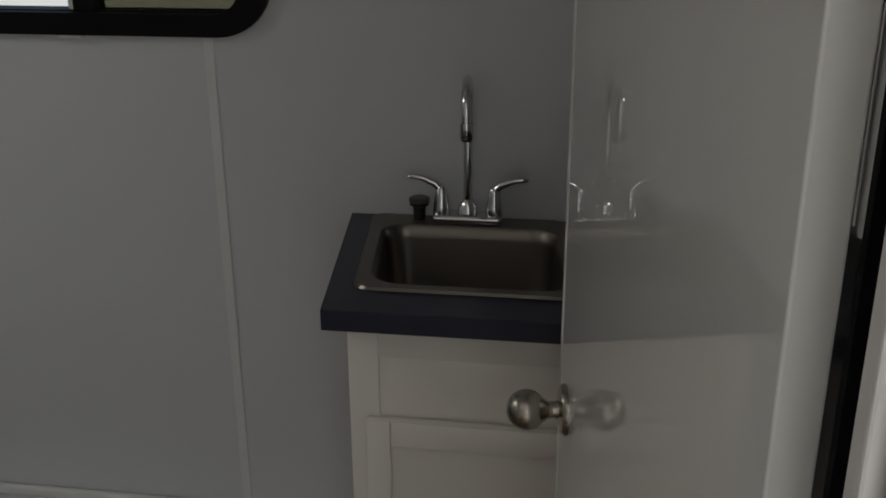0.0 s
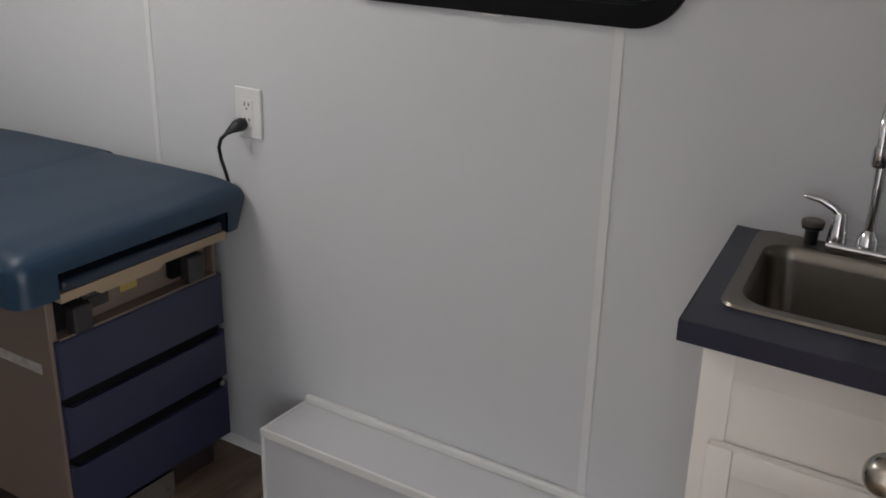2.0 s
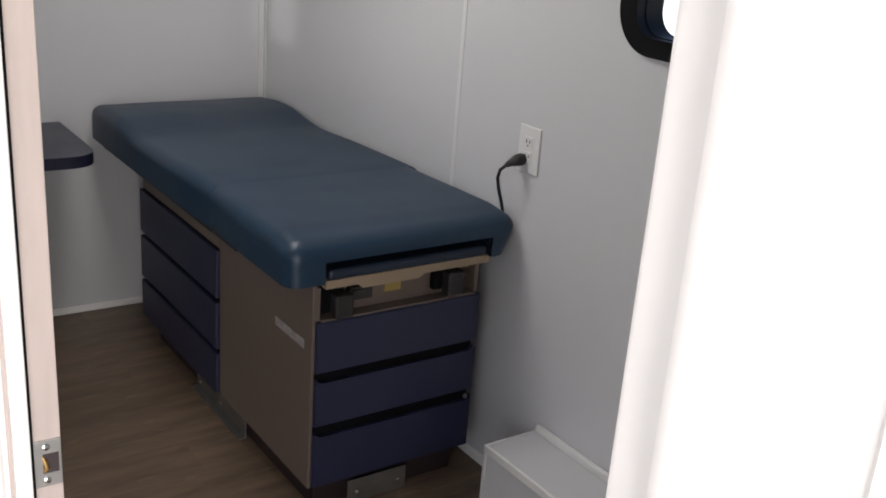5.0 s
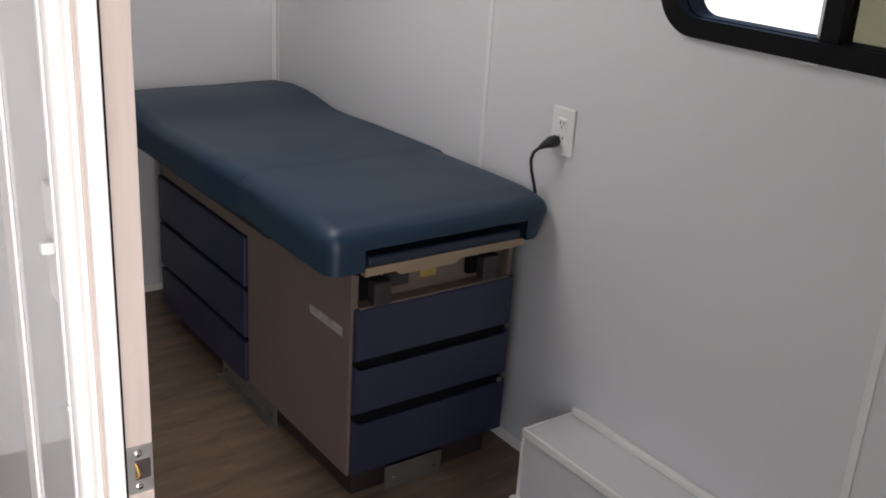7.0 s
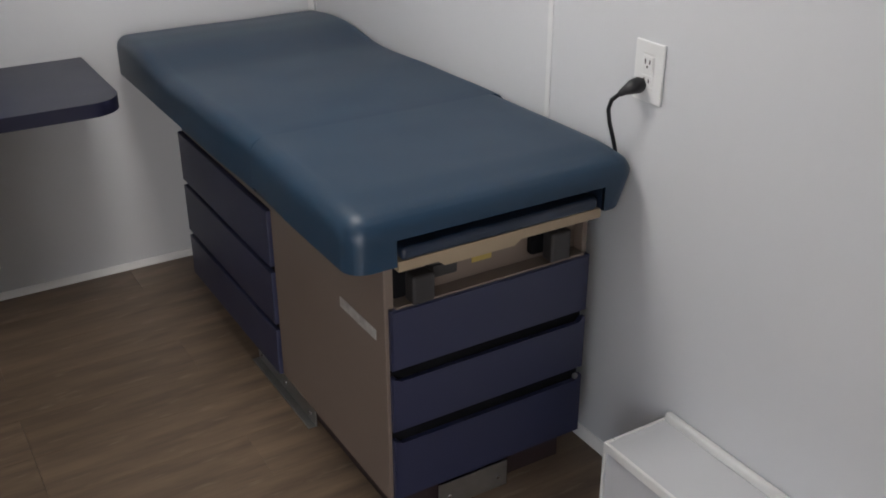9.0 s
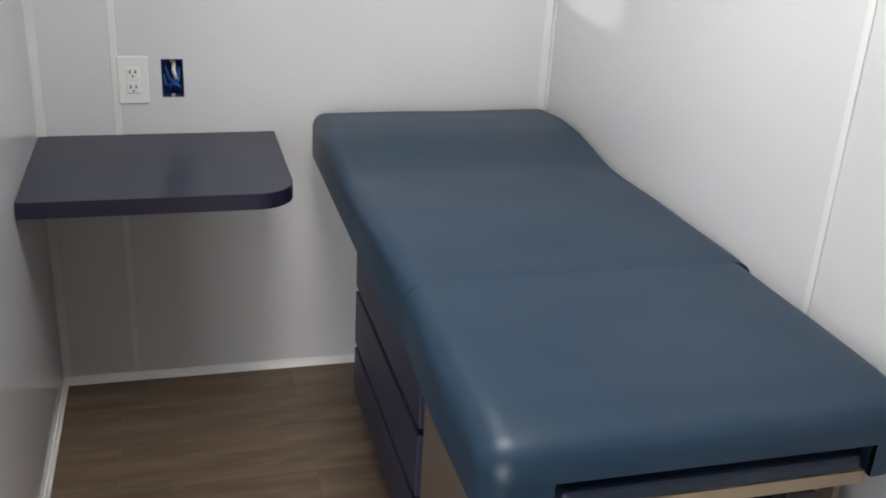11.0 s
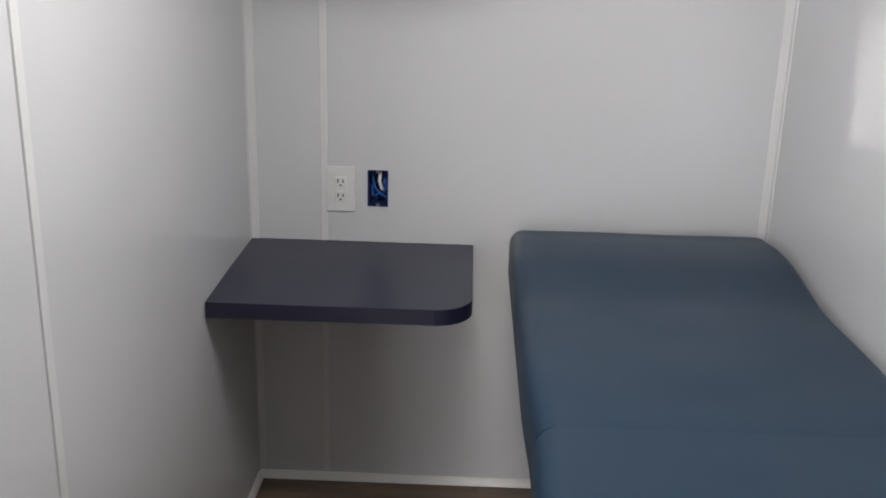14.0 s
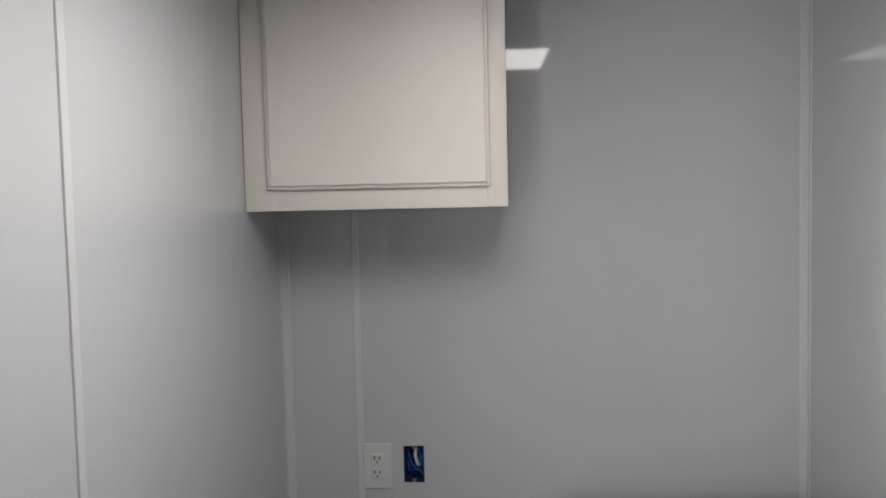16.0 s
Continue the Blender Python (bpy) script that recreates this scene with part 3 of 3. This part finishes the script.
def outlet(u0, u1, z0, z1, wall, label):
    """A two-socket cover plate on the window wall ('n') or the end wall ('w')."""
    def m(bm):
        if wall == "n":
            return Matrix.Translation((u0, NY - 0.0003, z0))
        return Matrix.Translation((0.0003, u0, z0)) @ Matrix.Rotation(radians(90), 4, "Z")
    w, h = u1 - u0, z1 - z0
    loc = (u0 + w / 2, NY, z0) if wall == "n" else (0, u0 + w / 2, z0)
    top = thing("wall_outlet", loc, label, "outlet")
    mat = m(None)

    def put(name, bm, material_, parent, lab=""):
        bmesh.ops.transform(bm, matrix=mat, verts=bm.verts)
        return part(name, bm, material_, parent, lab)
    plate = put("plate", block(0, -0.006, 0, w, 0, h, r=0.003, seg=3), PLATE, top)
    put("insert", block(w / 2 - 0.017, -0.0075, h / 2 - 0.034, w / 2 + 0.017, -0.004, h / 2 + 0.034, r=0.001), PLATE, top)
    put("shadow_line", block(w / 2 - 0.018, -0.0065, h / 2 + 0.0365, w / 2 + 0.018, -0.0055, h / 2 + 0.0385), LABEL, top)
    for dz in (-0.019, 0.019):
        s = put("socket", block(w / 2 - 0.0145, -0.0092, h / 2 + dz - 0.0135, w / 2 + 0.0145, -0.006, h / 2 + dz + 0.0135, r=0.0015), PLATE, top)
        for dx, sx, sz in ((-0.0065, 0.0016, 0.0050), (0.0065, 0.0016, 0.0042)):
            put("slot", block(w / 2 + dx - sx, -0.0096, h / 2 + dz + 0.003 - sz, w / 2 + dx + sx, -0.008, h / 2 + dz + 0.003 + sz), SLOT, s)
        bm = bmesh.new()
        tube(bm, [(w / 2, -0.008, h / 2 + dz - 0.0075), (w / 2, -0.0097, h / 2 + dz - 0.0075)], 0.0026, 10)
        put("earth_hole", bm, SLOT, s)
    return top


outlet(1.576, 1.659, 0.891, 1.014, "n", "white two-socket outlet with a black plug in it")
outlet(0.194, 0.269, 0.797, 0.919, "w", "white two-socket outlet above the shelf")

# open wall box with cable ends
WBOX = thing("wall_box", (-0.02, 0.328, 0.812), "open blue wall box with loose cable ends", "junction box")
bm = bmesh.new()
for b in ((-0.058, BY0, BZ0, -0.054, BY1, BZ1), (-0.054, BY0, BZ0, -0.001, BY0 + 0.003, BZ1), (-0.054, BY1 - 0.003, BZ0, -0.001, BY1, BZ1), (-0.054, BY0 + 0.003, BZ0, -0.001, BY1 - 0.003, BZ0 + 0.003), (-0.054, BY0 + 0.003, BZ1 - 0.003, -0.001, BY1 - 0.003, BZ1)):
    box(bm, *b)
part("box_shell", bm, BLUEBOX, WBOX, smooth=False)
for z in (BZ0 + 0.004, BZ1 - 0.004):
    part("screw_tab", block(-0.006, 0.323, z - 0.005, -0.001, 0.333, z + 0.005, r=0.001), ZINC, WBOX)
for k, (mat_, pts) in enumerate(((BLUEWIRE, [(-0.05, 0.310, 0.90), (-0.03, 0.312, 0.885), (-0.018, 0.318, 0.86), (-0.02, 0.335, 0.838), (-0.03, 0.344, 0.85), (-0.035, 0.346, 0.88)]),
                                 (BLUEWIRE, [(-0.05, 0.345, 0.90), (-0.03, 0.340, 0.87), (-0.022, 0.326, 0.838), (-0.03, 0.312, 0.835), (-0.045, 0.308, 0.86)]),
                                 (BLUEWIRE, [(-0.045, 0.320, 0.82), (-0.025, 0.322, 0.835), (-0.015, 0.332, 0.845), (-0.02, 0.345, 0.835), (-0.04, 0.348, 0.82)]),
                                 (WHITEWIRE, [(-0.05, 0.33, 0.905), (-0.02, 0.333, 0.895), (-0.010, 0.331, 0.88), (-0.010, 0.336, 0.862), (-0.018, 0.338, 0.855)]))):
    bm = bmesh.new()
    tube(bm, pts, 0.0032 if k < 3 else 0.0048, 8)
    part("cable_end", bm, mat_, WBOX)

# ---- fold shelf in the corner ----
SHELF = thing("wall_shelf", (0.2, 0.3, 0.68), "navy laminate wall shelf with one rounded corner", "shelf")
sx, sy, sr = 0.478, 0.582, 0.085
line = [(0.001, SY + 0.001), (sx, SY + 0.001)] + [(sx - sr + sr * math.cos(radians(a)), sy - sr + sr * math.sin(radians(a))) for a in range(0, 91, 9)] + [(0.001, sy)]
bm = bmesh.new()
prism(bm, line, 0.678, 0.713)
part("edge_band", bm, NAVYE, SHELF, "dark navy edge band")
bm = bmesh.new()
prism(bm, line, 0.713, 0.7155)
part("top", bm, NAVY, SHELF)

# ---- wall cabinet ----
CAB = thing("wall_cabinet", (0.17, 0.29, 1.545), "white painted wall cabinet with one door", "cabinet")
part("carcass", block(0.001, SY + 0.001, 1.545, 0.317, 0.583, TOP - 0.002, r=0.001), PAINT, CAB)
bm = bmesh.new()
for b in ((0.317, SY + 0.001, 1.545, 0.336, 0.062, TOP - 0.002), (0.317, 0.538, 1.545, 0.336, 0.584, TOP - 0.002), (0.317, 0.062, 1.545, 0.336, 0.538, 1.610), (0.317, 0.062, 2.03, 0.336, 0.538, TOP - 0.002)):
    box(bm, *b, r=0.001)
part("face_frame", bm, PAINT, CAB)
d = part("door", block(0.3365, 0.044, 1.592, 0.349, 0.546, 2.045, r=0.003), PAINT, CAB)
bm = block(0.349, 0.052, 1.600, 0.356, 0.538, 2.037, r=0.006, seg=3)
part("door_panel", bm, PAINT, d)

# ---- sink unit ----
UNIT = thing("sink_cabinet", (3.1, 1.15, 0), "white painted sink cabinet with a panelled door", "cabinet")
CY = 0.944   # front of the cabinet's face frame
bm = bmesh.new()
for b in ((2.898, CY + 0.019, 0.0, 2.914, NY - 0.002, 0.72), (EX - 0.018, CY + 0.019, 0.0, EX - 0.002, NY - 0.002, 0.874), (2.914, NY - 0.014, 0.0, EX - 0.018, NY - 0.002, 0.874), (2.914, CY + 0.019, 0.09, EX - 0.018, NY - 0.014, 0.105)):
    box(bm, *b)
part("carcass", bm, PAINT, UNIT, smooth=False)
bm = bmesh.new()
for b in ((2.896, CY, 0.0, 2.945, CY + 0.019, 0.886), (EX - 0.05, CY, 0.0, EX - 0.003, CY + 0.019, 0.886), (2.945, CY, 0.82, EX - 0.05, CY + 0.019, 0.886), (2.945, CY, 0.0, EX - 0.05, CY + 0.019, 0.10), (2.945, CY + 0.002, 0.70, EX - 0.05, CY + 0.019, 0.82)):
    box(bm, *b, r=0.001)
part("face_frame", bm, PAINT, UNIT)
d = part("door", block(2.925, CY - 0.013, 0.085, EX - 0.035, CY - 0.0005, 0.716, r=0.003), PAINT, UNIT)
bm = bmesh.new()
for b in ((2.925, CY - 0.021, 0.085, 2.965, CY - 0.013, 0.716), (EX - 0.075, CY - 0.021, 0.085, EX - 0.035, CY - 0.013, 0.716), (2.965, CY - 0.021, 0.671, EX - 0.075, CY - 0.013, 0.716), (2.965, CY - 0.021, 0.085, EX - 0.075, CY - 0.013, 0.13)):
    box(bm, *b, r=0.003)
part("door_frame", bm, PAINT, d)
bm = bmesh.new()
tube(bm, [(2.972, CY - 0.020 - a, 0.540) for a in (0, 0.008, 0.014, 0.020, 0.025, 0.027)], [0.008, 0.007, 0.013, 0.0155, 0.012, 0.004], 18)
part("knob", bm, PLATE, d, "round white knob")

TOPZ = 0.920
SX0, SX1, SY0, SY1 = 2.889, 3.261, 0.973, 1.339


def skew(bm):
    """The top is set slightly out of square with the wall."""
    for v in bm.verts:
        v.co.x += (0.020 - 0.125 * (v.co.y - 0.90)) * min(1, max(0, (3.45 - v.co.x) / 0.15))
    return bm


CT = thing("countertop", (3.1, 1.15, 0.85), "navy laminate countertop around a steel sink", "countertop")
bm = bmesh.new()
hx0, hx1, hy0, hy1 = SX0 + 0.012, SX1 - 0.012, SY0 + 0.012, SY1 - 0.012
for b in ((2.852, 0.8918, 0.887, hx0, NY - 0.002, TOPZ), (hx1, 0.8918, 0.887, EX - 0.002, NY - 0.002, TOPZ), (hx0, 0.8918, 0.887, hx1, hy0, TOPZ), (hx0, hy1, 0.887, hx1, NY - 0.002, TOPZ)):
    box(bm, *b)
bmesh.ops.remove_doubles(bm, verts=bm.verts, dist=0.0004)
part("slab", skew(bm), NAVY, CT, smooth=False)
part("front_edge", skew(block(2.849, 0.889, 0.887, EX - 0.002, 0.892, TOPZ + 0.0008, r=0.001)), NAVYE, CT)
part("side_edge", skew(block(2.849, 0.892, 0.887, 2.852, NY - 0.002, TOPZ + 0.0008, r=0.001)), NAVYE, CT)

SINK = thing("sink", (3.06, 1.15, 0.89), "brushed stainless steel bar sink", "sink")
bm = bmesh.new()


def loop(bm, x0, y0, x1, y1, r, z):
    return [bm.verts.new((x, y, z)) for x, y in round_rect(x0, y0, x1, y1, r, 7)]


by1 = SY1 - 0.056
rows = [loop(bm, SX0, SY0, SX1, SY1, 0.028, TOPZ + 0.0005), loop(bm, SX0 + 0.003, SY0 + 0.003, SX1 - 0.003, SY1 - 0.003, 0.027, TOPZ + 0.005),
        loop(bm, SX0 + 0.010, SY0 + 0.010, SX1 - 0.010, SY1 - 0.010, 0.024, TOPZ + 0.005), loop(bm, SX0 + 0.024, SY0 + 0.024, SX1 - 0.024, by1, 0.050, TOPZ + 0.004),
        loop(bm, SX0 + 0.029, SY0 + 0.029, SX1 - 0.029, by1 - 0.005, 0.048, TOPZ - 0.002), loop(bm, SX0 + 0.033, SY0 + 0.033, SX1 - 0.033, by1 - 0.009, 0.046, TOPZ - 0.02),
        loop(bm, SX0 + 0.042, SY0 + 0.042, SX1 - 0.042, by1 - 0.018, 0.044, TOPZ - 0.14), loop(bm, SX0 + 0.052, SY0 + 0.052, SX1 - 0.052, by1 - 0.028, 0.040, TOPZ - 0.157),
        loop(bm, SX0 + 0.075, SY0 + 0.075, SX1 - 0.075, by1 - 0.05, 0.03, TOPZ - 0.164), loop(bm, 3.075 - 0.03, 1.115 - 0.03, 3.075 + 0.03, 1.115 + 0.03, 0.0299, TOPZ - 0.167)]
for a, b in zip(rows, rows[1:]):
    for i in range(len(a)):
        bm.faces.new((a[i], a[(i + 1) % len(a)], b[(i + 1) % len(b)], b[i]))
bm.faces.new(rows[-1])
part("basin", skew(bm), STEEL, SINK)
bm = bmesh.new()
tube(bm, [(3.057, 1.115, TOPZ - 0.167), (3.057, 1.115, TOPZ - 0.164), (3.057, 1.115, TOPZ - 0.1635)], [0.028, 0.026, 0.01], 20)
part("drain", bm, CHROME, SINK)

TAP = thing("faucet", (3.055, 1.30, 0.9), "chrome two-handle gooseneck faucet", "faucet")
FX, FY, FZ = 3.0415, 1.311, TOPZ + 0.0045
part("base_plate", block(FX - 0.064, FY - 0.024, FZ, FX + 0.064, FY + 0.024, FZ + 0.016, r=0.006, seg=3), CHROME, TAP)
bm = bmesh.new()
tube(bm, [(FX, FY, FZ + 0.014), (FX, FY, FZ + 0.030), (FX, FY, FZ + 0.040), (FX, FY, FZ + 0.044)], [0.019, 0.018, 0.012, 0.009], 20)
part("spout_collar", bm, CHROME, TAP)
bm = bmesh.new()
pts = [(FX, FY, FZ + 0.04), (FX, FY, FZ + 0.12), (FX, FY, FZ + 0.20)]
for a in range(0, 181, 15):
    pts.append((FX + 0.010 * a / 180, FY - 0.052 + 0.052 * math.cos(radians(a)), FZ + 0.222 + 0.052 * math.sin(radians(a))))
pts += [(FX + 0.010, FY - 0.104, FZ + 0.214), (FX + 0.010, FY - 0.104, FZ + 0.206)]
tube(bm, pts, 0.0085, 16)
sp = part("spout", bm, CHROME, TAP)
bm = bmesh.new()
tube(bm, [(FX + 0.010, FY - 0.104, FZ + 0.212), (FX + 0.010, FY - 0.104, FZ + 0.184), (FX + 0.010, FY - 0.104, FZ + 0.180)], [0.0115, 0.0125, 0.010], 16)
part("aerator", bm, CHROME, sp)
for s in (-1, 1):
    hx = FX + s * 0.049
    bm = bmesh.new()
    tube(bm, [(hx, FY, FZ + 0.014), (hx, FY, FZ + 0.03), (hx, FY, FZ + 0.05), (hx, FY, FZ + 0.062), (hx, FY, FZ + 0.068)], [0.017, 0.0155, 0.012, 0.011, 0.006], 18)
    h = part("handle_base", bm, CHROME, TAP)
    bm = bmesh.new()
    tube(bm, [(hx, FY, FZ + 0.060), (hx + s * 0.012, FY - 0.002, FZ + 0.072), (hx + s * 0.035, FY - 0.004, FZ + 0.082), (hx + s * 0.055, FY - 0.006, FZ + 0.085), (hx + s * 0.062, FY - 0.006, FZ + 0.084)], [0.008, 0.0075, 0.006, 0.005, 0.002], 12)
    part("lever", bm, CHROME, h)
STOP = thing("sink_stopper", (2.950, 1.314, TOPZ), "dark rubber sink stopper standing on the rim", "stopper")
bm = bmesh.new()
tube(bm, [(2.950, 1.314, FZ), (2.950, 1.314, FZ + 0.025), (2.950, 1.314, FZ + 0.028), (2.950, 1.314, FZ + 0.034)], [0.011, 0.012, 0.018, 0.018], 18)
part("plug_body", bm, DARK, STOP)
bm = bmesh.new()
tube(bm, [(2.950, 1.314, FZ + 0.034), (2.950, 1.314, FZ + 0.041), (2.950, 1.314, FZ + 0.043)], [0.0195, 0.0195, 0.015], 18)
part("steel_cap", bm, STEEL, STOP)

# ---- light switch in the passage ----
SW = thing("light_switch", (2.37, SO, 1.06), "white light switch by the door frame", "light switch")
part("plate", block(2.318, SO - 0.007, 1.064, 2.390, SO, 1.205, r=0.003, seg=3), PLATE, SW)
bm = block(2.346, SO - 0.021, 1.128, 2.357, SO - 0.006, 1.142, r=0.002)
part("toggle", bm, PLATE, SW)

# ---- ceiling light ----
CL = thing("ceiling_light", (1.275, 0.555, TOP), "flat white ceiling light panel", "ceiling light")
part("frame", block(0.915, 0.345, TOP - 0.026, 1.575, 0.765, TOP - 0.0005, r=0.003), TRIM, CL)
part("diffuser", block(0.935, 0.365, TOP - 0.032, 1.555, 0.745, TOP - 0.024, r=0.002), LAMP, CL)

# ---- floor ----
floor = structure("floor", [(0, HS, -0.1, HE, NY, -0.006)], UNDER, "grey-brown wood-look vinyl plank floor", "floor")
shapes = {}
PW, PL = 0.178, 1.22
col = 0
x = 0.0
while x < HE - 0.01:
    w = min(PW, HE - x)
    y = 0.15 - 2 * PL + (0.0 if col % 3 else 0.47)
    while y < NY:
        a, b = max(y, HS), min(y + PL, NY)
        if b - a > 0.01:
            key = (round(w, 3), round(b - a, 3))
            if key not in shapes:
                bm = bmesh.new()
                box(bm, 0.0003, 0.0003, -0.006, w - 0.0003, b - a - 0.0003, 0.0)
                shapes[key] = finish("plank", bm, PLANK, smooth=False)
            p = new("plank", shapes[key])
            p.location = (x, a, 0)
            p.parent = floor
        y += PL
    x += w
    col += 1

# ---- outside ----
GROUND = material("pale_concrete", (0.42, 0.41, 0.38), 0.9, vary=0.12, scale=0.6, bump=0.3, bump_scale=9)
SIDING = material("white_siding", (0.80, 0.80, 0.79), 0.5, vary=0.04, scale=1.5)
ROOFM = material("grey_roof", (0.20, 0.20, 0.21), 0.7)
YEL = material("yellow_paint", (0.62, 0.50, 0.05), 0.5, vary=0.08)
BARK = material("bark", (0.12, 0.09, 0.065), 0.9, vary=0.3, scale=12, bump=0.5, bump_scale=30)
LEAF = material("leaves", (0.07, 0.11, 0.035), 0.6, vary=0.35, scale=3, per_object=0.1)
structure("ground", [(-400, -400, -1.0, 400, 400, -0.75)], GROUND, "pale concrete ground", "ground")
SHED = thing("site_building", (-3.0, 12, -0.75), "plain white site building with a grey roof", "building")
part("wall", block(-6.8, 10.2, -0.75, 3.0, 15.0, 2.6), SIDING, SHED, smooth=False)
bm = bmesh.new()
prism(bm, [(9.9, 2.6), (15.3, 2.6), (12.6, 3.9)], -7.1, 3.3, "x")
part("roof", bm, ROOFM, SHED, smooth=False)
x0, x1, z0, z1 = -3.51, -3.33, 0.27, 0.80
YB = thing("wall_board", ((x0 + x1) / 2, 10.19, z0), "yellow painted board fixed to the building wall", "board")
part("board", block(x0, 10.170, z0, x1, 10.2, z1, r=0.006), YEL, YB)
for z in (z0 + 0.05, z1 - 0.05):
    bm = bmesh.new()
    tube(bm, [((x0 + x1) / 2, 10.172, z), ((x0 + x1) / 2, 10.160, z), ((x0 + x1) / 2, 10.156, z)], [0.012, 0.012, 0.005], 10)
    part("bolt", bm, ZINC, YB)


def tree(x, y, h, seed):
    rnd = random.Random(seed)
    t = thing("tree", (x, y, -0.75), "leafy green tree on the concrete yard", "tree")
    bm = bmesh.new()
    tube(bm, [(x, y, -0.75), (x + 0.05, y, h * 0.25), (x - 0.06, y + 0.05, h * 0.5), (x, y, h * 0.8)], [0.16, 0.13, 0.09, 0.03], 12)
    tips = []
    for k in range(14):
        a, z0 = rnd.uniform(0, 6.28), rnd.uniform(0.0, h * 0.6)
        ln = rnd.uniform(0.9, 1.7)
        tip = Vector((x + math.cos(a) * ln, y + math.sin(a) * ln, z0 + rnd.uniform(0.2, 0.9)))
        tube(bm, [(x, y, z0), ((x + tip.x) / 2, (y + tip.y) / 2, z0 + 0.3), tip], [0.05, 0.035, 0.012], 6)
        tips.append(tip)
    part("trunk", bm, BARK, t)
    vs, fs = [], []
    for k in range(5200):
        c = rnd.choice(tips) + Vector((rnd.gauss(0, 0.42), rnd.gauss(0, 0.42), rnd.gauss(0, 0.36)))
        u = Vector((rnd.gauss(0, 1), rnd.gauss(0, 1), rnd.gauss(0, 1))).normalized()
        w = u.orthogonal().normalized()
        n = len(vs)
        vs += [c - u * 0.07, c + w * 0.03, c + u * 0.07, c - w * 0.03]
        fs.append((n, n + 1, n + 2, n + 3))
    me = bpy.data.meshes.new("crown")
    me.from_pydata([v - t.location for v in vs], [], fs)
    me.materials.append(LEAF)
    crown = new("crown", me)
    crown.parent = t
    return t


tree(-7.9, 8.4, 4.2, 5)
